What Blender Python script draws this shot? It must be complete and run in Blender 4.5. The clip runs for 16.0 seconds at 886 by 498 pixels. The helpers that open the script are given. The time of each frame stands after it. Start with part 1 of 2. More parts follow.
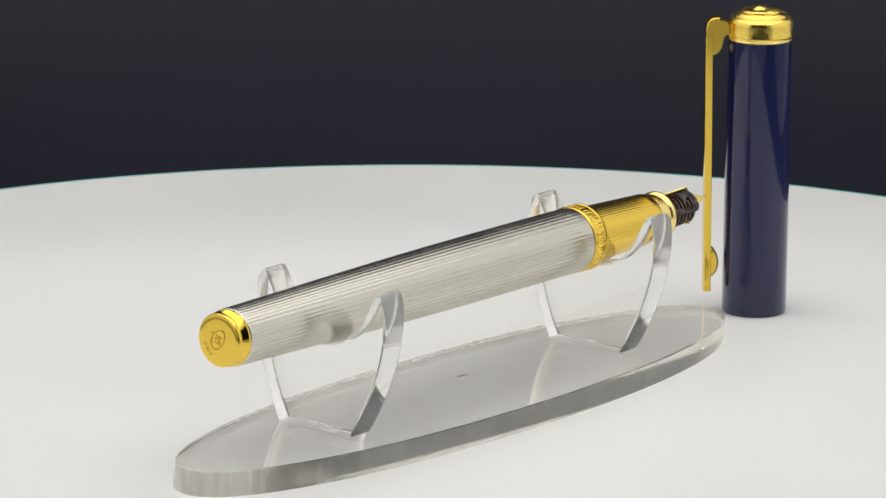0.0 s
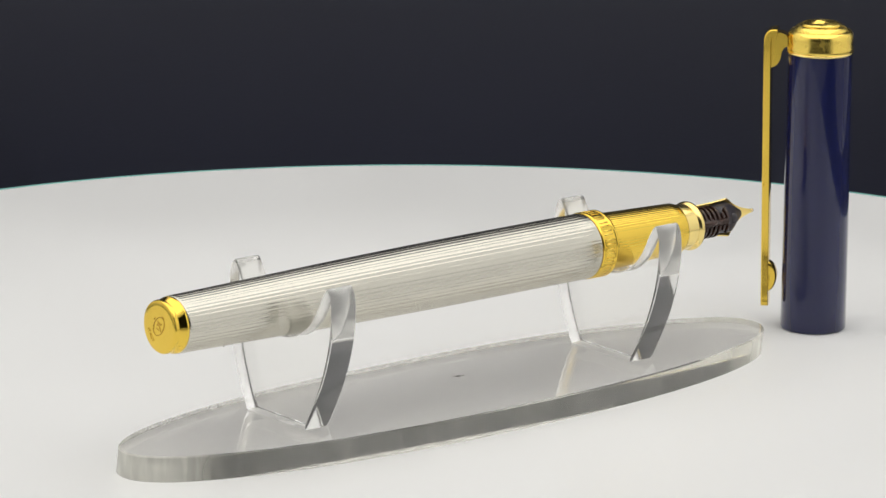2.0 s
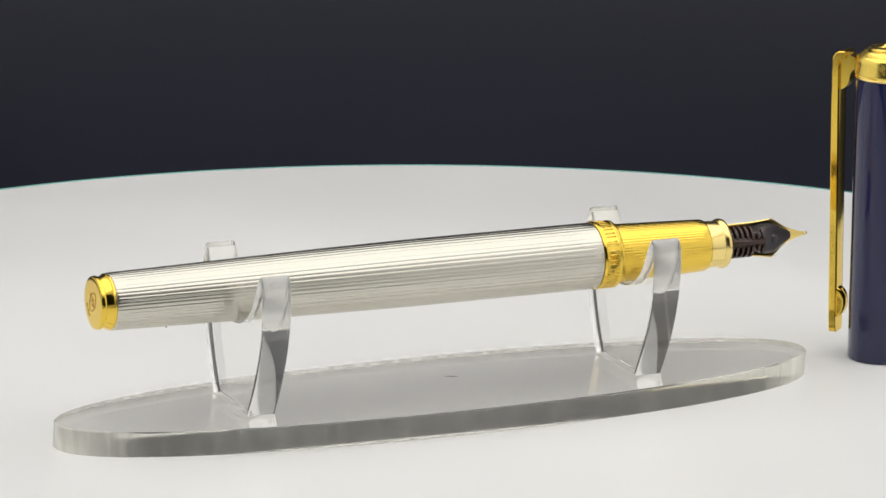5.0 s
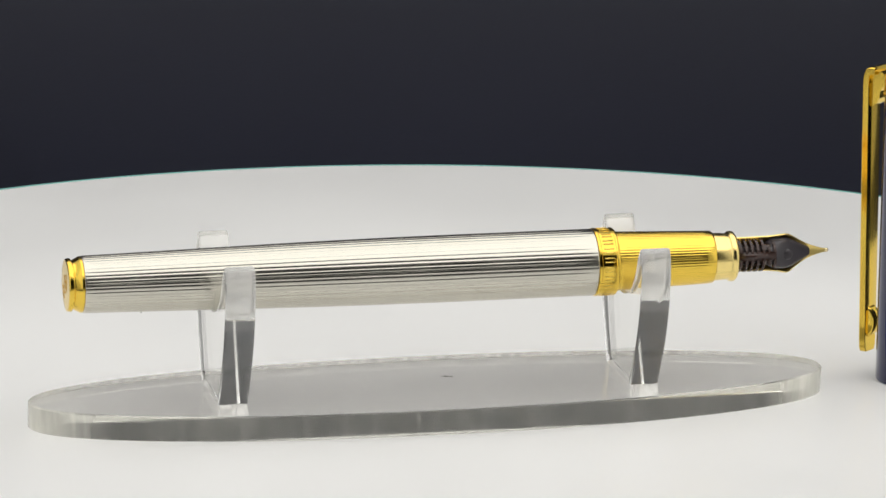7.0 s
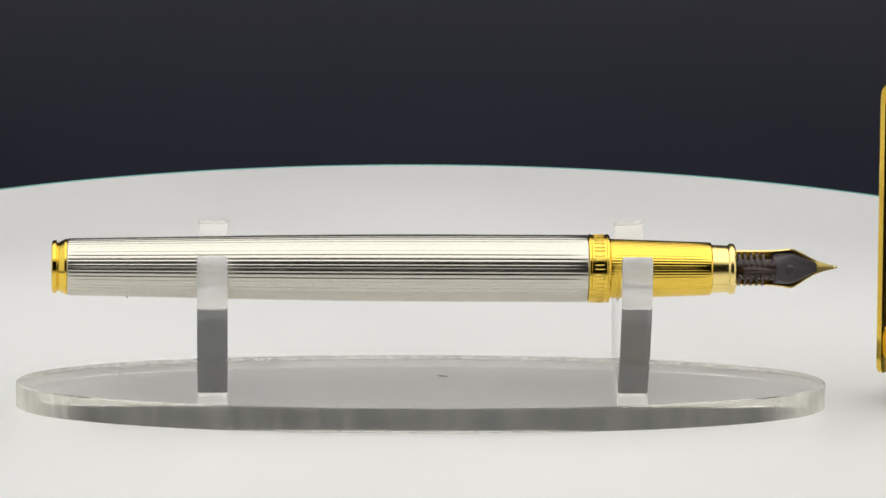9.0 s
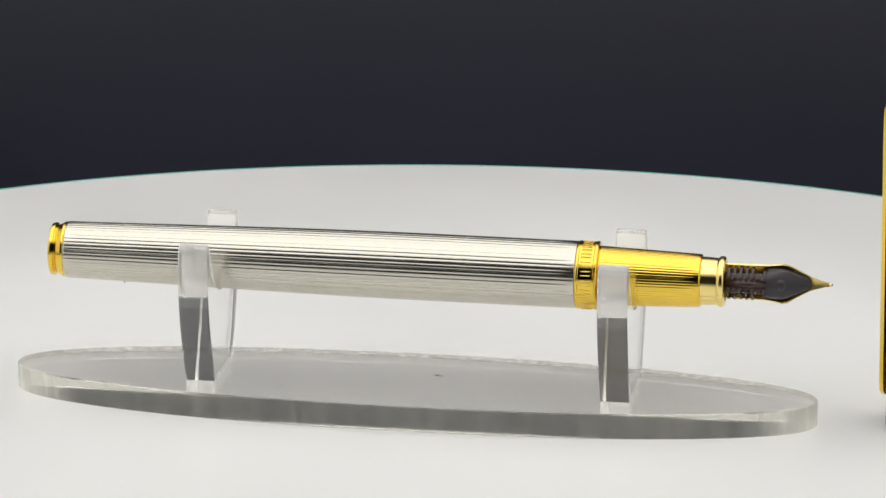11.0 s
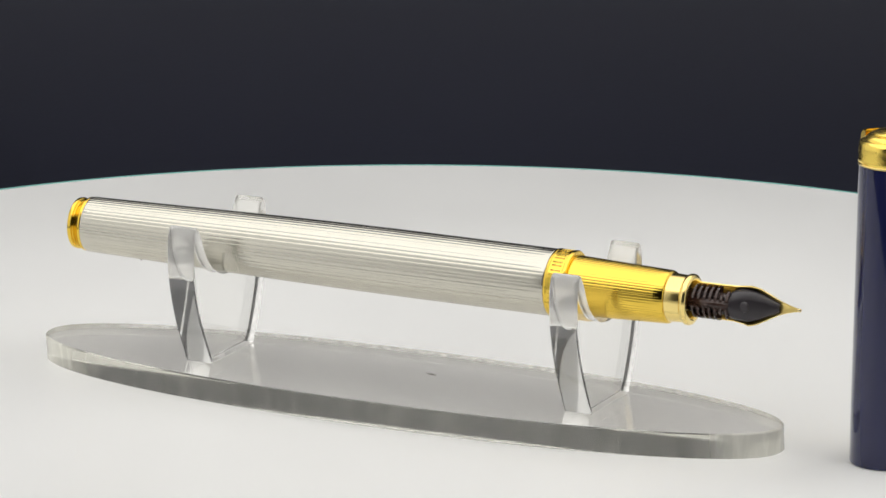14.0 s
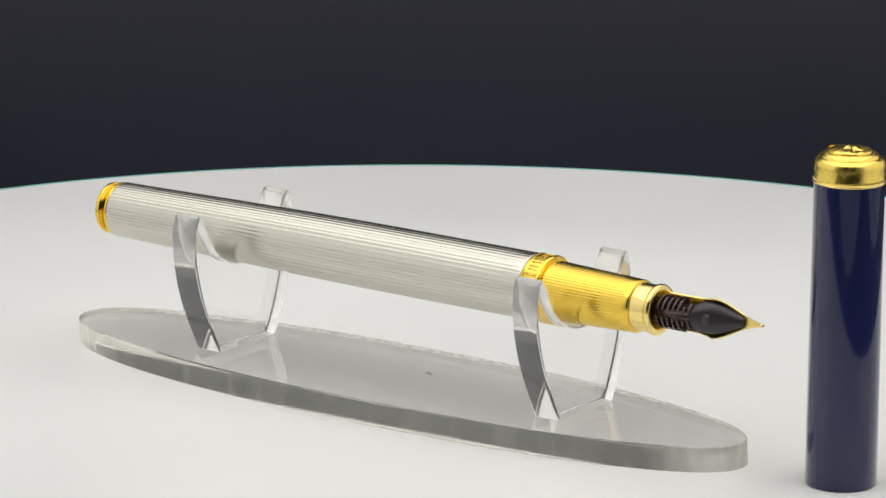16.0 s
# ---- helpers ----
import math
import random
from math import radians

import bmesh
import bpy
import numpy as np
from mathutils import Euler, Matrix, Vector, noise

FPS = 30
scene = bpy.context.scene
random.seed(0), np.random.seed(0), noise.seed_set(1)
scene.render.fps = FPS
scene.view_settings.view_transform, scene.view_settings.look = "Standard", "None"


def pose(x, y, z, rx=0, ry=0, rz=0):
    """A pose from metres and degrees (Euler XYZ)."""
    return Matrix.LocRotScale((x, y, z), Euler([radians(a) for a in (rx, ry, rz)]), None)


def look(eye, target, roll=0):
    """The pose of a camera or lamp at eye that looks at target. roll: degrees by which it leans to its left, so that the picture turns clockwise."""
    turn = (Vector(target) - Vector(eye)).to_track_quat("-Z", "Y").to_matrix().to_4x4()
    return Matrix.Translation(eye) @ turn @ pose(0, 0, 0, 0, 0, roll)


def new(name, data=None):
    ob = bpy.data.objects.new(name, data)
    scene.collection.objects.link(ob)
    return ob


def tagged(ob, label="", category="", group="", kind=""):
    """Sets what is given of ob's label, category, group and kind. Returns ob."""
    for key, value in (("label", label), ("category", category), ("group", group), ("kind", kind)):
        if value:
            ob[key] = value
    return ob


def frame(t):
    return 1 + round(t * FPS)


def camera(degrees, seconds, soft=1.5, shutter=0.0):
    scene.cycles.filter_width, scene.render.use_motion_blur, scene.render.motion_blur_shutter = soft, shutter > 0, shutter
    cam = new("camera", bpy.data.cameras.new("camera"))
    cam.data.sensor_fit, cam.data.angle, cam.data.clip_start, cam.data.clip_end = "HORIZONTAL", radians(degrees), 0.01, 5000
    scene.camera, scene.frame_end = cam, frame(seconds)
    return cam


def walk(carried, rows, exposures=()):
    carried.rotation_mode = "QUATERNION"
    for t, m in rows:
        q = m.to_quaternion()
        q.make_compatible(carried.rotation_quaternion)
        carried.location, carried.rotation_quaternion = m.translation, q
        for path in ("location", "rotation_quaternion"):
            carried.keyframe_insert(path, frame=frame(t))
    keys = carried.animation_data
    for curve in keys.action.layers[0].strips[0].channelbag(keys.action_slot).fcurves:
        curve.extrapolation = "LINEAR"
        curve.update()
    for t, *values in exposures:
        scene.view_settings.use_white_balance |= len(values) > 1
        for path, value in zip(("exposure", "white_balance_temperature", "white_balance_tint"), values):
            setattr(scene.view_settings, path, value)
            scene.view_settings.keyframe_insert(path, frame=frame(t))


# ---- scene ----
# The camera stands still before a slowly turning display table.
cam = camera(9.024, 16.0, soft=1.5)
EYE = pose(0.0, -0.90756, 0.25544, 75.773, 0.0, 0.0807) @ pose(0, 0, 0, 0, 0, 0.624)
walk(cam, [(0.0, EYE), (16.0, EYE)])

# ---- light ----
world = bpy.data.worlds.new("room_air")
scene.world = world
world.use_nodes = True
world.node_tree.nodes["Background"].inputs["Color"].default_value = (0.82, 0.9, 1.0, 1)
world.node_tree.nodes["Background"].inputs["Strength"].default_value = 0.06


def area_light(name, at, target, wide, deep, watts, colour):
    data = bpy.data.lights.new(name, "AREA")
    data.shape, data.size, data.size_y = "RECTANGLE", wide, deep
    data.energy, data.color = watts, colour
    ob = new(name, data)
    ob.matrix_world = look(at, target)
    return ob


area_light("overhead_softbox", (0.0, -0.03, 0.545), (0.0, -0.03, 0.0), 0.94, 0.94, 3.72, (1.0, 0.985, 0.955))
# Unseen side lamps, added for the light that comes through the tent fabric.
for side in (-1, 1):
    area_light("side_softbox", (side * 0.475, -0.03, 0.2), (0.0, -0.03, 0.2), 0.80, 0.45, 0.38, (1.0, 0.985, 0.955))
scene.view_settings.exposure = 0.06

MM = 0.001


# ---- materials ----
def material(name, colour, rough=0.4, metal=0.0, **more):
    """A node material with fine variation in tone, gloss and relief."""
    m = bpy.data.materials.new(name)
    m.use_nodes = True
    nt = m.node_tree
    b = nt.nodes["Principled BSDF"]
    b.inputs["Base Color"].default_value = (*colour, 1)
    b.inputs["Roughness"].default_value = rough
    b.inputs["Metallic"].default_value = metal
    b.inputs["IOR"].default_value = more.get("ior", 1.5)
    b.inputs["Coat Weight"].default_value = more.get("coat", 0.0)
    b.inputs["Coat Roughness"].default_value = more.get("coat_rough", 0.03)
    b.inputs["Transmission Weight"].default_value = more.get("glass", 0.0)
    b.inputs["Specular IOR Level"].default_value = more.get("spec", 0.5)
    co = nt.nodes.new("ShaderNodeTexCoord")
    fine, broad = more.get("fine", 2500.0), more.get("broad", 160.0)
    n1 = nt.nodes.new("ShaderNodeTexNoise")
    n1.inputs["Scale"].default_value, n1.inputs["Detail"].default_value = fine, 4
    n2 = nt.nodes.new("ShaderNodeTexNoise")
    n2.inputs["Scale"].default_value, n2.inputs["Detail"].default_value = broad, 3
    for n in (n1, n2):
        nt.links.new(co.outputs["Object"], n.inputs["Vector"])
    vary = more.get("vary", 0.06)
    if vary:
        mix = nt.nodes.new("ShaderNodeMix")
        mix.data_type = "RGBA"
        mix.inputs[6].default_value = (*[c * (1 - vary) for c in colour], 1)
        mix.inputs[7].default_value = (*[min(1.0, c * (1 + vary)) for c in colour], 1)
        nt.links.new(n2.outputs["Fac"], mix.inputs[0])
        nt.links.new(mix.outputs[2], b.inputs["Base Color"])
    spread = more.get("rough_vary", 0.05)
    if spread:
        mr = nt.nodes.new("ShaderNodeMapRange")
        mr.inputs["From Min"].default_value, mr.inputs["From Max"].default_value = 0.3, 0.7
        mr.inputs["To Min"].default_value, mr.inputs["To Max"].default_value = max(0.0, rough - spread), rough + spread
        nt.links.new(n2.outputs["Fac"], mr.inputs["Value"])
        nt.links.new(mr.outputs["Result"], b.inputs["Roughness"])
    bump = more.get("bump", 0.0)
    if bump:
        bp = nt.nodes.new("ShaderNodeBump")
        bp.inputs["Strength"].default_value, bp.inputs["Distance"].default_value = bump, more.get("depth", 0.0001)
        nt.links.new(n1.outputs["Fac"], bp.inputs["Height"])
        nt.links.new(bp.outputs["Normal"], b.inputs["Normal"])
    return m


WHITE_TOP = material("white_acrylic_top", (0.80, 0.80, 0.795), 0.38, vary=0.015, broad=14, rough_vary=0.06, spec=0.35)
EDGE_GLASS = material("teal_edge_glass", (0.17, 0.40, 0.37), 0.2, vary=0.05)
DARK_CLOTH = material("charcoal_backdrop_paper", (0.0050, 0.0060, 0.0150), 0.5, vary=0.3, broad=5, fine=900, bump=0.07, depth=0.0004, spec=0.33)
ROOM_PAINT = material("dim_grey_paint", (0.16, 0.16, 0.17), 0.8, vary=0.08, broad=3, fine=120, bump=0.1, depth=0.001)
TENT_CLOTH = material("pale_tent_fabric", (0.88, 0.88, 0.875), 0.8, vary=0.03, broad=6, fine=700, bump=0.2, depth=0.0003)
TENT_FRONT = material("white_tent_fabric", (0.84, 0.84, 0.83), 0.8, vary=0.03, broad=6, fine=700, bump=0.2, depth=0.0003)
TABLE_TOP = material("pale_table_top", (0.55, 0.54, 0.52), 0.5, vary=0.06, broad=8, fine=200, bump=0.05, depth=0.0003)
SILVER = material("brushed_silver", (0.60, 0.58, 0.512), 0.22, 1.0, vary=0.035, broad=120, rough_vary=0.03)
GOLD = material("polished_gold_plate", (0.85, 0.59, 0.092), 0.12, 1.0, vary=0.04, broad=200, rough_vary=0.03)
GOLD_PALE = material("pale_gold_plate", (0.92, 0.73, 0.28), 0.18, 1.0, vary=0.04, broad=200, rough_vary=0.03)
GOLD_NIB = material("satin_gold_nib", (0.93, 0.72, 0.25), 0.34, 1.0, vary=0.04, broad=300, rough_vary=0.05)
GOLD_CROWN = material("worn_gold_crown", (0.95, 0.70, 0.15), 0.24, 1.0, vary=0.06, broad=500, rough_vary=0.08, fine=700, bump=0.35, depth=0.0001)
GOLD_MARK = material("engraved_gold", (0.62, 0.38, 0.05), 0.3, 1.0, vary=0.08)
NAVY = material("navy_lacquer", (0.007, 0.010, 0.062), 0.2, spec=0.1, coat=1.0, coat_rough=0.03, vary=0.05, rough_vary=0.03)
FEED = material("dark_brown_ebonite", (0.042, 0.019, 0.014), 0.22, vary=0.2, broad=900, rough_vary=0.08, bump=0.1, depth=0.00003)
FEED_TOP = material("charcoal_plastic", (0.034, 0.029, 0.034), 0.36, vary=0.12, broad=900, bump=0.1, depth=0.00003)
TIPPING = material("tipping_metal", (0.88, 0.72, 0.40), 0.2, 1.0)
ACRYLIC = material("clear_acrylic", (0.97, 0.968, 0.955), 0.012, glass=1.0, ior=1.49, vary=0.004, rough_vary=0.008)
ACRYLIC_PLATE = material("smoky_clear_acrylic", (0.93, 0.922, 0.905), 0.02, glass=1.0, ior=1.49, vary=0.01, rough_vary=0.015)
ACRYLIC_CUT = material("saw_cut_acrylic", (0.93, 0.93, 0.905), 0.06, glass=0.93, ior=1.49, vary=0.04, rough_vary=0.04, bump=0.06, depth=0.00005, fine=900)
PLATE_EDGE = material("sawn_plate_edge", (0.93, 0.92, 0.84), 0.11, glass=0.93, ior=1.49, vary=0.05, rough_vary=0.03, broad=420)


# Puts the milky look of both ends into the transmission, by distance along x.
def vary_edge(m):
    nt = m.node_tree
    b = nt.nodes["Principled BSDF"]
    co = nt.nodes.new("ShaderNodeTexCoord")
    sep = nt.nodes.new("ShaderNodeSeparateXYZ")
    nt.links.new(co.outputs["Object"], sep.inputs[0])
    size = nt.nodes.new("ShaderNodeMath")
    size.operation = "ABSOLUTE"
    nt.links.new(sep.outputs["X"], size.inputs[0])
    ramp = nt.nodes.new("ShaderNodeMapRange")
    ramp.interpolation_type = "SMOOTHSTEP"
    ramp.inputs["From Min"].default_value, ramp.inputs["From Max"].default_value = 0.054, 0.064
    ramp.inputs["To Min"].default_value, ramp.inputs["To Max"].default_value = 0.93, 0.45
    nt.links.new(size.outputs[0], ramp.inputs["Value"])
    # slanting streaks left by the saw
    mp = nt.nodes.new("ShaderNodeMapping")
    mp.inputs["Rotation"].default_value = (0, radians(48), 0)
    mp.inputs["Scale"].default_value = (700, 700, 110)
    nt.links.new(co.outputs["Object"], mp.inputs["Vector"])
    streak = nt.nodes.new("ShaderNodeTexNoise")
    streak.inputs["Scale"].default_value, streak.inputs["Detail"].default_value = 1.0, 3
    nt.links.new(mp.outputs["Vector"], streak.inputs["Vector"])
    cut = nt.nodes.new("ShaderNodeMapRange")
    cut.inputs["From Min"].default_value, cut.inputs["From Max"].default_value = 0.45, 0.8
    cut.inputs["To Min"].default_value, cut.inputs["To Max"].default_value = 0.0, 0.15
    nt.links.new(streak.outputs["Fac"], cut.inputs["Value"])
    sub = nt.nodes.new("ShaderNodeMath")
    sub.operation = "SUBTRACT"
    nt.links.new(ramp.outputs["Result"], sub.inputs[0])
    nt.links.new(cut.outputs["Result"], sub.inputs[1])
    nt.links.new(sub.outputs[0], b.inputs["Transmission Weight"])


vary_edge(PLATE_EDGE)
# Copies of the clear acrylic, whitened to put brightness into saddles and cradle tops.
ACRYLIC_MILKY = material("milky_acrylic", (0.96, 0.955, 0.93), 0.13, glass=0.7, ior=1.49, vary=0.03, rough_vary=0.06)
# Cloudy white set into the foot faces to brighten the line below each cradle.
ACRYLIC_FOOT = material("cloudy_foot_acrylic", (0.93, 0.925, 0.90), 0.25, glass=0.25, ior=1.49, vary=0.03, rough_vary=0.06)
ACRYLIC_WHITENED = material("whitened_clear_acrylic", (0.97, 0.965, 0.945), 0.05, glass=0.85, ior=1.49, vary=0.02, rough_vary=0.02)
DUST = material("dark_dust", (0.09, 0.08, 0.07), 0.9, vary=0.2)


# ---- mesh helpers ----
def part(name, bm, mat, parent=None, label="", smooth=True):
    """Links a bmesh as one mesh object under a thing or under a part."""
    bmesh.ops.recalc_face_normals(bm, faces=bm.faces)
    data = bpy.data.meshes.new(name)
    bm.to_mesh(data)
    bm.free()
    for m in (mat if isinstance(mat, (list, tuple)) else [mat]):
        data.materials.append(m)
    for f in data.polygons:
        f.use_smooth = smooth
    ob = new(name, data)
    if parent is not None:
        ob.parent = parent
    if label:
        ob["label"] = label
    return ob


def sharp(ob, degrees=35):
    ob.data.set_sharp_from_angle(angle=radians(degrees))
    return ob


def lathe(profile, n=96, along="X", groove=None):
    """A body turned round an axis from (place, radius) pairs in mm; groove = (count, depth, places from, to)."""
    bm = bmesh.new()
    per = n
    rings = []
    for s, r in profile:
        ring = []
        for k in range(per):
            a = 2 * math.pi * k / per
            q = r
            if groove and groove[2] <= s <= groove[3]:
                f = (k * groove[0] / per) % 1.0
                q = r - groove[1] * (0.5 - 0.5 * math.cos(2 * math.pi * f / 0.72) if f < 0.72 else 0.0)
            c, d = q * math.cos(a), q * math.sin(a)
            v = (s, c, d) if along == "X" else (c, d, s)
            ring.append(bm.verts.new([w * MM for w in v]))
        rings.append(ring)
    for a, b in zip(rings, rings[1:]):
        for k in range(per):
            j = (k + 1) % per
            bm.faces.new((a[k], a[j], b[j], b[k]))
    bm.faces.new(rings[0])
    bm.faces.new(rings[-1])
    return bm


def loft(sections, closed_ends=True):
    """Joins rings of equal length, given in mm, into a skin."""
    bm = bmesh.new()
    rings = [[bm.verts.new([w * MM for w in p]) for p in sec] for sec in sections]
    n = len(rings[0])
    for a, b in zip(rings, rings[1:]):
        for k in range(n):
            j = (k + 1) % n
            bm.faces.new((a[k], a[j], b[j], b[k]))
    if closed_ends:
        bm.faces.new(rings[0])
        bm.faces.new(rings[-1])
    return bm


def smooth_path(points, steps):
    """A Catmull-Rom line through the points."""
    pts = [Vector(p) for p in points]
    pts = [pts[0] * 2 - pts[1]] + pts + [pts[-1] * 2 - pts[-2]]
    out = []
    for i in range(1, len(pts) - 2):
        a, b, c, d = pts[i - 1:i + 3]
        for k in range(steps):
            u = k / steps
            out.append(0.5 * (2 * b + (c - a) * u + (2 * a - 5 * b + 4 * c - d) * u * u + (3 * b - a - 3 * c + d) * u ** 3))
    out.append(pts[-2])
    return out


def box(bm, centre, size, turn=None, bevel=0.0):
    m = Matrix.Translation(Vector(centre) * MM) @ (turn or Matrix.Identity(4)) @ Matrix.Diagonal((*[s * MM for s in size], 1))
    made = bmesh.ops.create_cube(bm, size=1, matrix=m)
    if bevel:
        edges = {e for v in made["verts"] for e in v.link_edges}
        bmesh.ops.bevel(bm, geom=list(edges), offset=bevel * MM, segments=2, affect="EDGES")


def thing(name, label, category):
    return tagged(new(name), label, category)


# ---- the light tent, unseen, added for bounce and reflections ----
def slab(name, centre, size, mat, label, category):
    b = bmesh.new()
    box(b, [c * 1000 for c in centre], [w * 1000 for w in size])
    return tagged(part(name, b, mat, smooth=False), label, category, kind="structure")


def build_room():
    # dark sheet under the turntable that sweeps up behind it
    line = [(-0.438, -0.06), (0.0, -0.06), (0.20, -0.06), (0.29, -0.055), (0.36, -0.034), (0.42, 0.005), (0.465, 0.06), (0.49, 0.14), (0.502, 0.22), (0.507, 0.32), (0.508, 0.45)]
    path = smooth_path([(0, y, z) for y, z in line], 8)
    bm = bmesh.new()
    xs = [float(x) for x in np.linspace(-0.47, 0.47, 15)]
    top = [[bm.verts.new((x, p.y, p.z)) for p in path] for x in xs]
    low = [[bm.verts.new((x, p.y + 0.002, p.z - 0.002)) for p in path] for x in xs]
    for a, b in zip(top, top[1:]):
        for k in range(len(path) - 1):
            bm.faces.new((a[k], a[k + 1], b[k + 1], b[k]))
    for a, b in zip(low, low[1:]):
        for k in range(len(path) - 1):
            bm.faces.new((a[k], b[k], b[k + 1], a[k + 1]))
    tagged(part("backdrop", bm, DARK_CLOTH), "charcoal backdrop sheet curving up behind the turntable", "backdrop", kind="structure")
    slab("floor", (0, -0.4, -0.088), (5.0, 4.6, 0.05), TABLE_TOP, "pale table surface under the light tent", "floor")
    # Tent panels out of view, placed to bounce light and mirror in the metal.
    slab("tent_wall_west", (-0.49, 0.03, 0.2475), (0.02, 1.0, 0.62), TENT_CLOTH, "white fabric side of an unseen, added light tent", "wall")
    slab("tent_wall_east", (0.49, 0.03, 0.2475), (0.02, 1.0, 0.62), TENT_CLOTH, "white fabric side of an unseen, added light tent", "wall")
    slab("tent_wall_north", (0, 0.52, 0.2475), (0.96, 0.02, 0.62), TENT_CLOTH, "white fabric back of an unseen, added light tent", "wall")
    slab("tent_roof", (0, 0.03, 0.57), (1.0, 1.0, 0.02), TENT_CLOTH, "white fabric roof of an unseen, added light tent", "ceiling")
    for name, x, z, wide, high in (("tent_front_west", -0.42, 0.2475, 0.12, 0.62), ("tent_front_east", 0.42, 0.2475, 0.12, 0.62), ("tent_front_sill", 0, -0.032, 0.72, 0.061), ("tent_front_header", 0, 0.4725, 0.72, 0.17)):
        slab(name, (x, -0.45, z), (wide, 0.02, high), TENT_FRONT, "white fabric front of an unseen, added light tent", "wall")
    slab("wall_north", (0, 1.95, 1.15), (5.0, 0.1, 2.4), ROOM_PAINT, "dim grey painted wall", "wall")
    slab("wall_south", (0, -2.75, 1.15), (5.0, 0.1, 2.4), ROOM_PAINT, "dim grey painted wall", "wall")
    slab("wall_east", (2.55, -0.4, 1.15), (0.1, 4.8, 2.4), ROOM_PAINT, "dim grey painted wall", "wall")
    slab("wall_west", (-2.55, -0.4, 1.15), (0.1, 4.8, 2.4), ROOM_PAINT, "dim grey painted wall", "wall")
    slab("ceiling", (0, -0.4, 2.4), (5.2, 4.8, 0.1), ROOM_PAINT, "dim grey ceiling", "ceiling")


def build_turntable():
    base = thing("turntable", "round white display turntable with a thin pale green edge", "turntable")
    top = part("platter", lathe([(-60, 160), (-59, 165), (-4, 167.0), (-1.2, 167.3), (-0.3, 167.2), (0, 166.6), (0, 90), (0, 30), (0, 4)], 256, "Z"), WHITE_TOP, base)
    sharp(top, 30)
    bm = bmesh.new()
    rings = []
    for r, z in ((167.35, -4), (168.2, -3.6), (168.25, -0.5), (168.1, -0.1), (167.35, -0.1)):
        rings.append([bm.verts.new((r * MM * math.cos(k * math.pi / 128), r * MM * math.sin(k * math.pi / 128), z * MM)) for k in range(256)])
    for a, b in zip(rings, rings[1:] + rings[:1]):
        for k in range(256):
            bm.faces.new((a[k], a[(k + 1) % 256], b[(k + 1) % 256], b[k]))
    part("edge_band", bm, EDGE_GLASS, base, "pale green edge band")
    return base


# ---- the acrylic stand ----
PLATE_LONG, PLATE_WIDE, PLATE_HIGH = 67.3, 16.7, 4.45


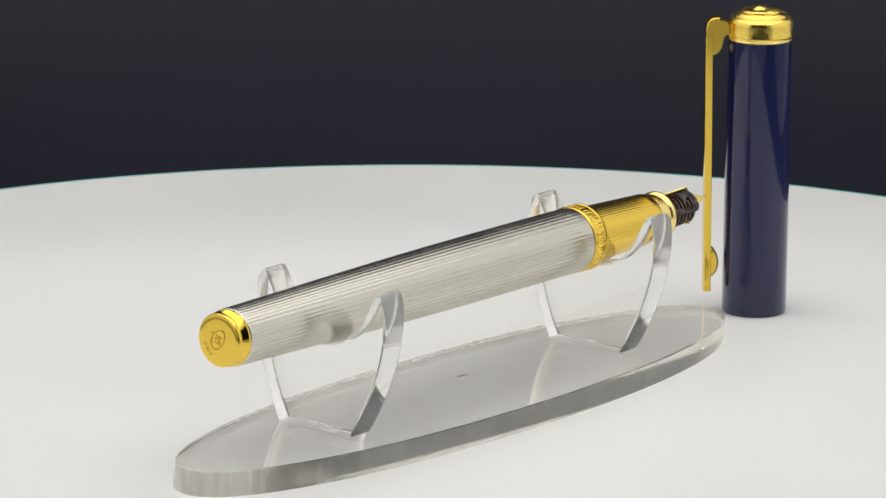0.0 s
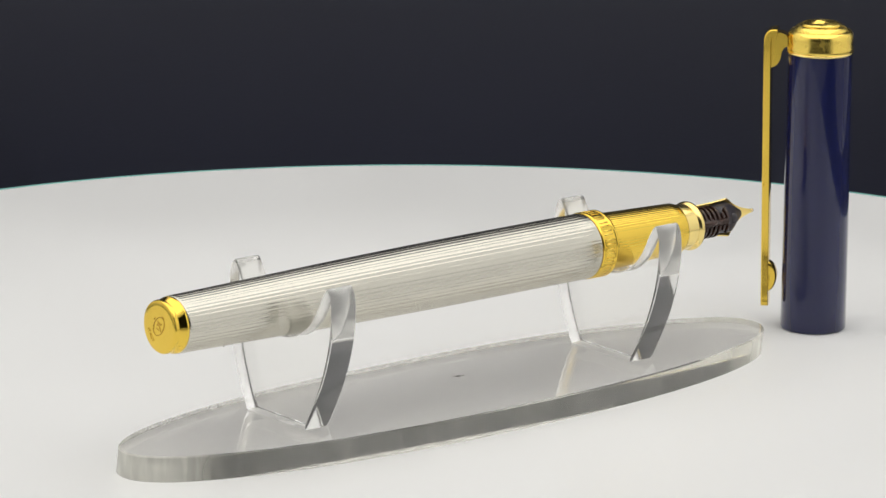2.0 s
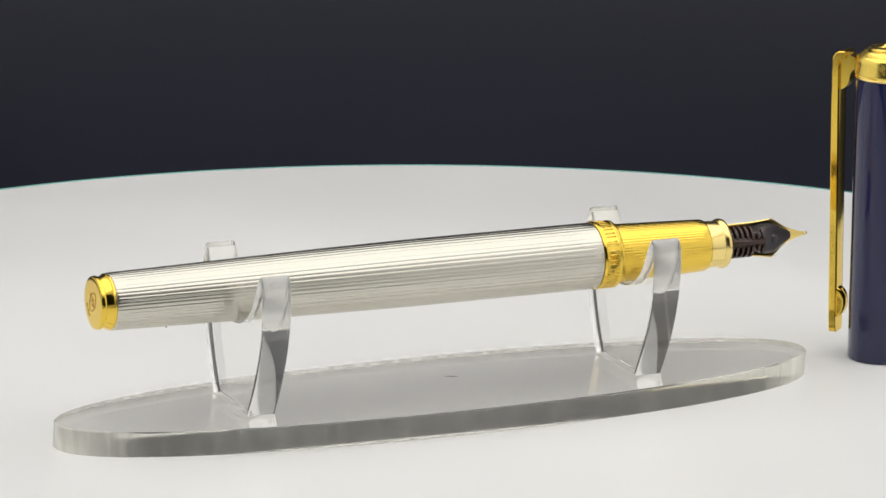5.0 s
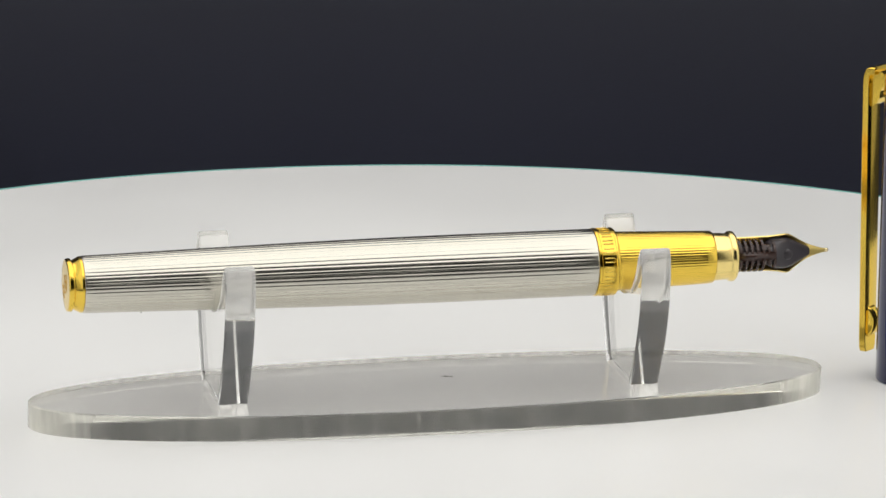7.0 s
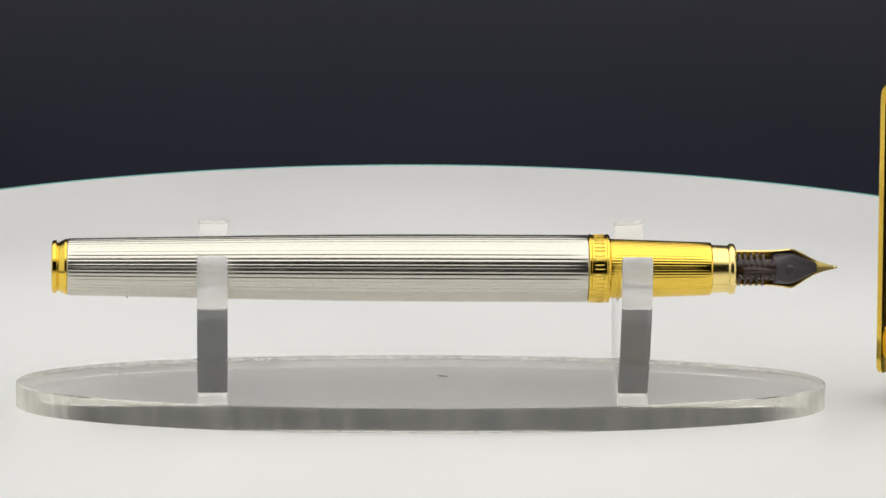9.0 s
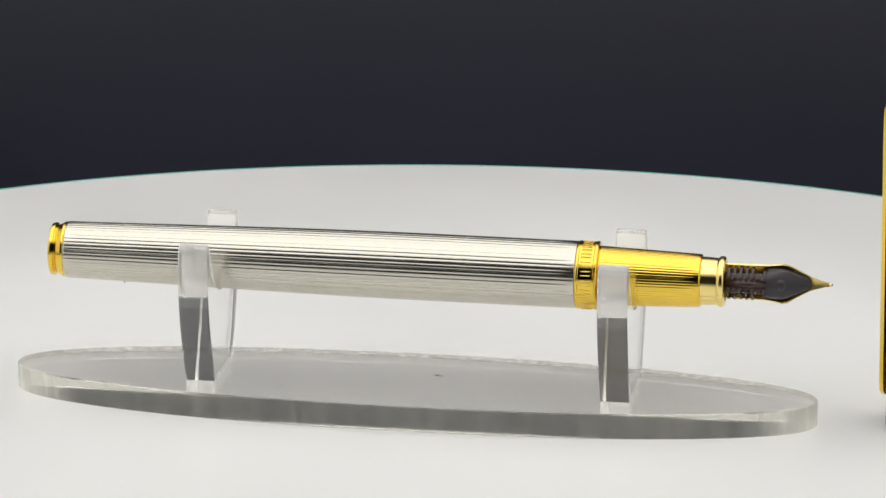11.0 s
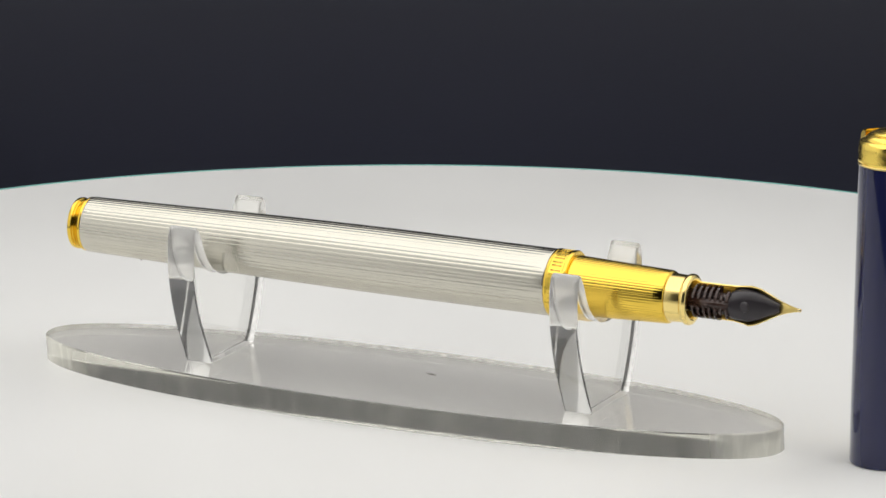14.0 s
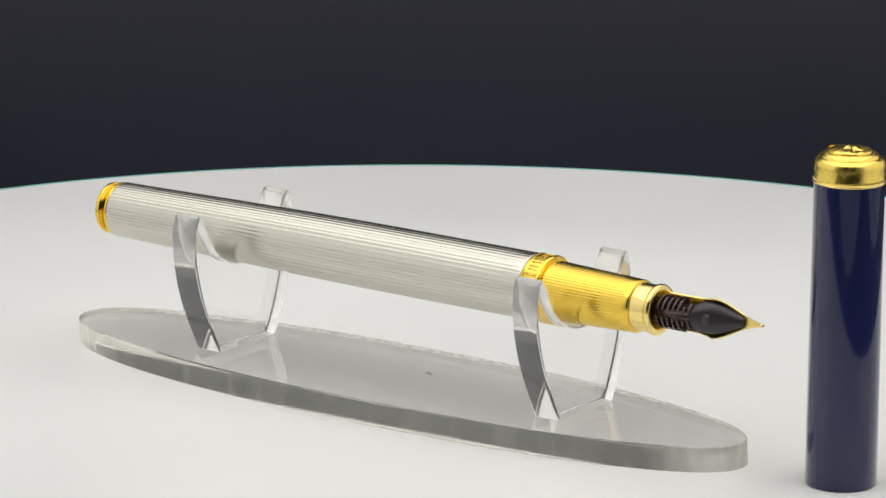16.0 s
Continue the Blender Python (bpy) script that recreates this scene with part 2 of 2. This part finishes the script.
def build_stand():
    stand = thing("pen_stand", "clear acrylic pen stand, oval plate with two bent cradles", "pen stand")
    # oval plate with a slightly full outline, its edge cut a little out of square
    n = 256

    def outline(grow, z):
        pts = []
        for k in range(n):
            a = 2 * math.pi * k / n
            c, s = math.cos(a), math.sin(a)
            pts.append(((PLATE_LONG + grow) * math.copysign(abs(c) ** 0.94, c), (PLATE_WIDE + grow) * math.copysign(abs(s) ** 0.94, s) + 0.12 - 0.13 * z, z))
        return pts
    bm = loft([outline(-0.1, 0.03), outline(0.1, 0.16), outline(0.1, PLATE_HIGH - 0.24), outline(-0.14, PLATE_HIGH)])
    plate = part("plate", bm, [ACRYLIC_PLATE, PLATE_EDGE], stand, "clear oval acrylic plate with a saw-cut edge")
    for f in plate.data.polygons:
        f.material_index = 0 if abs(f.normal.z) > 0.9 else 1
        f.use_smooth = abs(f.normal.z) < 0.9
    sharp(plate, 25)
    plate.visible_shadow = False
    # solid cradle cut from thick sheet: bowed outside, rounded tips, wide saddle
    outer_front = [(-7.9, 4.5), (-9.4, 7.0), (-11.7, 11.5), (-13.3, 15.6), (-14.4, 19.6), (-14.95, 23.2), (-14.95, 26.6), (-14.4, 28.5), (-13.5, 29.2)]
    saddle = [(-12.6, 28.3), (-11.7, 26.8), (-10.8, 25.0), (-9.4, 22.9), (-7.5, 21.1), (-4.9, 19.75), (-1.4, 19.2), (2.1, 19.75), (4.7, 21.1), (6.6, 22.9), (8.0, 25.0), (8.9, 26.8), (9.8, 28.3)]
    outer_back = [(10.7, 29.2), (11.7, 28.5), (12.3, 26.6), (12.4, 23.2), (12.1, 18.0), (11.2, 13.6), (9.9, 9.6), (8.5, 6.2), (7.6, 4.5)]
    edge = smooth_path([(0, v, z) for v, z in outer_front + saddle + outer_back], 4)
    inner = Vector((0, -1.4, 14.0))

    def support(u):
        secs = []
        m = len(edge)
        for x, shrink in ((-2.5, 0.3), (-2.41, 0.15), (-2.27, 0.04), (-2.05, 0.0), (2.05, 0.0), (2.27, 0.04), (2.41, 0.15), (2.5, 0.3)):
            ring = []
            for i, p in enumerate(edge):
                d = (edge[min(i + 1, m - 1)] - edge[max(i - 1, 0)]).normalized()
                q = p + Vector((0, d.z, -d.y)) * shrink
                ring.append((u + x, q.y, max(q.z, 4.5)))
            secs.append(ring)
        block = part("cradle", loft(secs), [ACRYLIC, ACRYLIC_CUT, ACRYLIC_MILKY, ACRYLIC_WHITENED, ACRYLIC_FOOT], stand, "solid clear acrylic cradle with a curved saddle")
        for f in block.data.polygons:
            if f.normal.z < -0.95:
                f.material_index = 4
            flat = len(f.vertices) > 4 or f.normal.z < -0.95
            f.use_smooth = not flat
            # saddle and upper outside take the whitened copies, lower outside the sawn acrylic
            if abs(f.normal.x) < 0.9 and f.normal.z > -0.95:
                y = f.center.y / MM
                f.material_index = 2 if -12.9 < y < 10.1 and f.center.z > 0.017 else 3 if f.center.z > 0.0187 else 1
        sharp(block, 29.5)
        block.visible_shadow = False
    support(-34.7)
    support(34.7)
    # dust caught on the plate
    for x, y, sx, sy in ((3.4, 2.7, 0.45, 0.42), (4.2, 2.4, 0.3, 0.25), (2.6, 2.9, 0.2, 0.2), (-50.3, 3.6, 0.24, 0.22), (13.0, 1.5, 0.22, 0.2)):
        b = bmesh.new()
        bmesh.ops.create_icosphere(b, subdivisions=2, radius=1.0)
        for v in b.verts:
            k = 1 + 0.35 * noise.noise(v.co * 2.3 + Vector((x, y, 0)))
            v.co = Vector(((x + v.co.x * sx * k), (y + v.co.y * sy * k), PLATE_HIGH + 0.05 + 0.07 * v.co.z)) * MM
        part("dust_speck", b, DUST, stand, "dark speck of dust")
    # a chipped place on the rim
    for x, y, r in ((-26.5, 13.35, 0.7), (-25.3, 13.5, 0.45), (-27.4, 13.2, 0.35)):
        b = bmesh.new()
        bmesh.ops.create_icosphere(b, subdivisions=2, radius=1.0)
        for v in b.verts:
            k = 1 + 0.4 * noise.noise(v.co * 2.1 + Vector((x, y, 3)))
            v.co = Vector((x + v.co.x * r * k, y + v.co.y * 0.35 * k, PLATE_HIGH - 0.05 + 0.16 * v.co.z)) * MM
        part("chip", b, ACRYLIC_MILKY, stand, "white chipped spot on the rim")
    return stand


# ---- the fountain pen ----
def build_pen():
    pen = thing("fountain_pen", "uncapped silver fountain pen with gold fittings lying in the stand", "fountain pen")
    # button at the end of the barrel
    sharp(part("end_button", lathe([(-0.35, 3.4), (-0.35, 4.1), (-0.3, 4.24), (-0.18, 4.33), (0.2, 4.4), (0.4, 4.36), (0.48, 4.2), (0.52, 4.02), (0.62, 3.98), (1.7, 4.52), (1.8, 4.62), (2.1, 4.62), (2.2, 4.55), (2.3, 4.0)], 96), GOLD, pen, "polished gold end button"), 24)
    button = pen.children[0]
    # oval crest and small lettering on the flat face; (a, b) are across and up as one looks at the face
    def on_face(a, b):
        return Vector((-0.37, -a, b))
    seal = bmesh.new()
    lean = radians(-38)
    for k in range(26):
        a = 2 * math.pi * k / 26
        p = Matrix.Rotation(lean, 2) @ Vector((1.15 * math.cos(a), 1.8 * math.sin(a)))
        q = Matrix.Rotation(lean, 2) @ Vector((-1.15 * math.sin(a), 1.8 * math.cos(a)))
        box(seal, on_face(p.x - 0.2, p.y + 0.1), (0.05, 0.44, 0.17), Matrix.Rotation(-math.atan2(q.y, q.x), 4, "X"))
    for a, b, l, w, r in ((-0.2, 0.7, 0.9, 0.2, 0.5), (-0.1, 0.1, 1.1, 0.2, 0.9), (-0.5, -0.4, 0.7, 0.2, 0.3), (0.2, -0.5, 0.5, 0.2, 1.4), (-0.6, 0.3, 0.5, 0.18, 2.0), (0.4, 0.5, 0.5, 0.18, 2.4), (0.9, 1.7, 0.7, 0.16, 0.6), (-1.3, 1.2, 0.6, 0.16, 2.2)):
        box(seal, on_face(a, b), (0.05, l, w), Matrix.Rotation(r, 4, "X"))
    part("crest", seal, GOLD_MARK, button, "engraved oval crest")
    words = bpy.data.curves.new("face_lettering", "FONT")
    words.body, words.size, words.extrude, words.align_x, words.align_y = "ITALY", 0.95 * MM, 0.03 * MM, "CENTER", "CENTER"
    temp = new("lettering_curve", words)
    bpy.context.view_layer.update()
    data = bpy.data.meshes.new_from_object(temp.evaluated_get(bpy.context.evaluated_depsgraph_get()))
    bpy.data.objects.remove(temp)
    data.materials.clear()
    data.materials.append(GOLD_MARK)
    word = new("lettering", data)
    word.parent = button
    word.matrix_local = Matrix.Translation(on_face(-2.3, -1.7) * MM) @ Matrix(((0, 0, -1, 0), (-1, 0, 0, 0), (0, 1, 0, 0), (0, 0, 0, 1))) @ Matrix.Rotation(radians(-52), 4, "Z")
    # fluted barrel
    n = 46 * 16
    prof = [(2.2, 4.3), (2.22, 4.6), (2.34, 4.68)]
    for s in np.linspace(2.6, 87.9, 42):
        u = min(1.0, max(0.0, s - 2.6) / 62.0)
        prof.append((float(s), 4.71 + 0.86 * math.sin(u * math.pi / 2) ** 1.15))
    prof += [(88.1, 5.55), (88.2, 5.3)]
    sharp(part("barrel", lathe(prof, n, groove=(46, 0.046, 2.5, 87.5)), SILVER, pen, "fluted silver barrel"), 70)
    b = bmesh.new()
    bmesh.ops.create_icosphere(b, subdivisions=2, radius=0.16 * MM)
    bmesh.ops.translate(b, verts=b.verts, vec=Vector((12.0, -0.6, -4.95)) * MM)
    part("dirt_speck", b, DUST, pen, "tiny dark speck of dirt")
    # lettered band
    band = part("collar", lathe([(88.18, 5.3), (88.2, 5.6), (88.35, 5.7), (88.6, 5.7), (88.7, 5.6), (91.1, 5.6), (91.2, 5.7), (91.5, 5.7), (91.7, 5.55), (91.75, 4.8)], 128), GOLD, pen, "gold collar with raised lettering")
    sharp(band, 40)
    for k in range(22):
        a = 2 * math.pi * k / 22
        b = bmesh.new()
        turn = Matrix.Rotation(a, 4, "X")
        for dx, dz, sx, sz in ((0, -0.34, 1.7, 0.2), (0, 0.34, 1.7, 0.2)):
            c = turn @ Vector((89.9 + dx, 5.61, dz))
            box(b, c, (sx, 0.1, sz), turn)
        part("letter_bar", b, GOLD_CROWN, band)
    # fluted grip
    prof = [(91.6, 4.6), (91.75, 4.94)] + [(float(s), 4.95 - 0.56 * (s - 92.0) / 16.5) for s in np.linspace(92.0, 108.4, 12)] + [(108.65, 4.3), (108.75, 3.9)]
    sharp(part("grip_section", lathe(prof, 60 * 10, groove=(60, 0.03, 91.9, 108.3)), GOLD, pen, "fluted gold grip section"), 70)
    sharp(part("ferrule", lathe([(108.6, 3.7), (108.7, 3.98), (109.0, 4.0), (111.0, 3.9), (111.3, 3.86), (111.45, 4.0), (111.7, 4.2), (112.05, 4.24), (112.4, 4.15), (112.6, 3.9), (112.65, 3.3), (112.3, 2.9)], 96), GOLD_PALE, pen, "smooth pale gold ferrule with a bead"), 50)
    # feed: core, fins and the broad shoe
    core = []
    for s, w, front, back in ((111.8, 1.7, 1.6, 2.2), (113.0, 1.75, 1.6, 2.3), (118.6, 1.75, 1.6, 2.4), (119.4, 1.75, 1.6, 2.4)):
        core.append([(s, back * math.sin(a) if math.sin(a) > 0 else front * math.sin(a), w * math.cos(a)) for a in np.linspace(0, 2 * math.pi, 33)[:-1]])
    feed = part("feed", loft(core), FEED, pen, "dark brown ribbed feed")
    # smooth spine between the two rows of fins
    b = bmesh.new()
    box(b, (115.9, -2.1, 0.0), (7.0, 1.15, 1.5), None, 0.22)
    part("spine", b, FEED, feed, "smooth brown spine of the feed")
    for k in range(7):
        s = 113.05 + 0.98 * k
        for side in (-1, 1):
            lo, hi, rin, rout = 0.22, (1.75, 1.75, 1.75, 1.75, 1.75, 0.62, 0.95)[k], 1.5, 2.78
            secs = []
            for a in np.linspace(lo, hi, 9):
                y, z = -math.cos(a), side * math.sin(a)
                secs.append([(s, rin * y, rin * z), (s, rout * y, rout * z), (s + 0.42, rout * y, rout * z), (s + 0.42, rin * y, rin * z)])
            part("fin", loft(secs), FEED, feed, smooth=False)
    shoe = []
    for s, w, front in ((118.5, 1.6, 2.5), (119.1, 2.2, 2.4), (119.8, 2.55, 2.1), (120.7, 2.62, 1.6), (121.5, 2.68, 1.15), (122.3, 2.6, 0.65), (123.3, 2.2, -0.0), (124.3, 1.72, -0.7), (125.3, 1.25, -1.35), (126.1, 0.88, -1.9), (126.5, 0.66, -2.2)):
        far = 3.08
        rim = math.sqrt(far * far - w * w)
        sec = []
        for u in np.linspace(-1, 1, 21):
            sec.append((s, rim - (rim + front) * (1 - u * u) ** 0.3, w * float(u)))
        for u in np.linspace(1, -1, 21)[1:-1]:
            sec.append((s, math.sqrt(far * far - (w * float(u)) ** 2), w * float(u)))
        shoe.append(sec)
    toe = part("shoe", loft(shoe), FEED_TOP, feed, "smooth charcoal toe of the feed")
    sharp(toe, 50)
    b = bmesh.new()
    bmesh.ops.create_uvsphere(b, u_segments=24, v_segments=12, radius=1.0)
    for v in b.verts:
        v.co = Vector((121.7 + v.co.x * 0.85, -1.12 + v.co.y * 0.5, v.co.z * 0.9)) * MM
    part("boss", b, FEED_TOP, feed, "small round boss on the feed")
    # nib: a curved gold sheet behind the feed
    outlines = [(111.5, 2.9), (116.0, 2.9), (119.0, 2.95), (120.8, 3.14), (121.9, 3.32), (122.6, 3.2), (123.4, 2.85), (124.3, 2.34), (125.2, 1.82), (126.2, 1.3), (127.0, 0.97), (127.9, 0.68), (128.8, 0.42), (129.6, 0.27)]
    secs = []
    for s, w in outlines:
        rad = 3.45
        lift = 0.0 if s < 123 else 0.035 * (s - 123)
        outer, inner = [], []
        for u in np.linspace(-1, 1, 15):
            z = w * u
            a = math.asin(max(-1, min(1, z / rad)))
            outer.append((s, rad * math.cos(a) - lift, z))
            inner.append((s, (rad - 0.32) * math.cos(a) - lift, z * (1 - 0.06)))
        secs.append(outer + inner[::-1])
    nib = part("nib", loft(secs), GOLD_NIB, pen, "gold nib with a tapered point")
    sharp(nib, 45)
    b = bmesh.new()
    bmesh.ops.create_uvsphere(b, u_segments=20, v_segments=12, radius=1.0)
    for v in b.verts:
        v.co = Vector((129.65 + v.co.x * 0.42, 3.1 + v.co.y * 0.34, v.co.z * 0.34)) * MM
    part("tip", b, TIPPING, nib, "rounded pale metal tip")
    for piece in (feed, nib):
        piece.rotation_euler.x = radians(-8)
    return pen


# ---- the cap ----
CLIP_WAY = 134.0


def build_cap():
    cap = thing("pen_cap", "navy lacquered pen cap with gold clip standing upright", "pen cap")
    sharp(part("cap_body", lathe([(0.0, 4.7), (0.0, 5.25), (0.12, 5.62), (0.4, 5.76), (10, 5.74), (30, 5.68), (49.8, 5.6), (50.0, 5.3)], 128, "Z"), NAVY, cap, "glossy navy lacquer tube"), 40)
    top = part("crown", lathe([(49.75, 5.4), (49.8, 5.66), (50.05, 5.78), (50.45, 5.76), (50.75, 5.68), (52.3, 5.68), (52.9, 5.6), (53.3, 5.35), (53.5, 5.0), (53.55, 4.72), (53.75, 4.62), (54.0, 4.45), (54.2, 4.15), (54.3, 3.8), (54.42, 2.6), (54.5, 1.4), (54.52, 0.3)], 128, "Z"), GOLD_CROWN, cap, "stepped gold crown")
    sharp(top, 45)
    part("crown_ring", lathe([(49.42, 5.5), (49.46, 5.72), (49.58, 5.8), (49.72, 5.8), (49.84, 5.72), (49.88, 5.5)], 128, "Z"), GOLD_PALE, top, "thin bright ring under the crown")
    em = lathe([(54.2, 3.5), (54.55, 3.45), (54.68, 3.3), (54.74, 2.6), (54.78, 1.2), (54.95, 0.95), (55.1, 0.7), (55.15, 0.3)], 72, "Z")
    for v in em.verts:
        r = v.co.xy.length / MM
        if r < 3.2:
            v.co.z += (0.3 * noise.noise(v.co * 1000) + 0.18 * noise.noise(v.co * 2300)) * MM
    part("crest", em, GOLD_CROWN, top, "raised crest with a small knob on the crown")
    way = radians(CLIP_WAY)
    turn = Matrix.Rotation(way, 4, "Z")
    # clip: long bar with a rounded outer face, bent over at the top
    line = smooth_path([(8.55, 0, 3.8), (8.6, 0, 8.0), (8.75, 0, 20.0), (8.95, 0, 36.0), (9.1, 0, 48.0), (9.1, 0, 51.2), (8.85, 0, 52.4), (8.3, 0, 52.85), (7.4, 0, 52.9)], 5)
    secs = []
    for i, p in enumerate(line):
        d = (line[min(i + 1, len(line) - 1)] - line[max(i - 1, 0)]).normalized()
        out = Vector((d.z, 0, -d.x))
        w = 1.75 + 0.3 * min(1.0, p.z / 50)
        if i == 0:
            w *= 0.75
        elif i < 3:
            w *= 0.95
        t = 0.85
        sec = []
        for y, k in ((-w, -0.7), (-w, 0.5), (-w * 0.93, 0.7), (-w * 0.7, 0.8), (w * 0.7, 0.8), (w * 0.93, 0.7), (w, 0.5), (w, -0.7), (w * 0.92, -0.78), (-w * 0.92, -0.78)):
            q = p + out * (k * t)
            sec.append(turn @ Vector((q.x, y, q.z)))
        secs.append(sec)
    clip = part("clip", loft(secs), GOLD, cap, "long polished gold clip")
    sharp(clip, 25)
    secs = []
    for y, shrink in ((-1.15, 0.82), (-1.08, 0.93), (-0.9, 1.0), (0.9, 1.0), (1.08, 0.93), (1.15, 0.82)):
        secs.append([turn @ Vector((8.35 - 1.75 * shrink * math.sin(a), y, 9.0 + 2.7 * shrink * math.cos(a))) for a in np.linspace(0, math.pi, 20)])
    sharp(part("clip_stud", loft(secs), GOLD, clip, "half-round gold stud on the clip"), 40)
    prof = [(8.7, 52.8), (6.7, 52.85), (5.9, 52.5), (5.6, 51.9), (5.6, 50.5), (6.2, 50.2), (6.6, 49.5), (6.8, 48.2), (7.35, 47.2), (8.1, 46.7), (8.7, 46.6)]
    secs = [[turn @ Vector((r, y, z)) for r, z in prof] for y in (-1.3, -1.1, 1.1, 1.3)]
    part("clip_bracket", loft(secs), GOLD, clip, "gold bracket holding the clip", smooth=False)
    return cap


build_room()
turntable = build_turntable()
pen_stand = build_stand()
fountain_pen = build_pen()
pen_cap = build_cap()

STAND_AT = pose(-0.0046, -0.0069, 0.0, 0, 0, 2.0)
PEN_AT = pose(-0.06539, -0.01035, 0.0242, 0, 0.15, 2.4)
CAP_AT = pose(0.0794, -0.0012, 0.0)


def turned(t):
    """The turntable's turn at t seconds: a steady slow clockwise turn."""
    return pose(0, 0, 0, 0, 0, -(5.316 * (t - 9.0) - 0.0019 * (t - 9.0) ** 2))


def motions():
    times = [0.5 * k for k in range(33)]
    for ob, at in ((turntable, pose(0, 0, 0)), (pen_stand, STAND_AT), (fountain_pen, PEN_AT), (pen_cap, CAP_AT)):
        walk(ob, [(t, turned(t) @ at) for t in times])


motions()
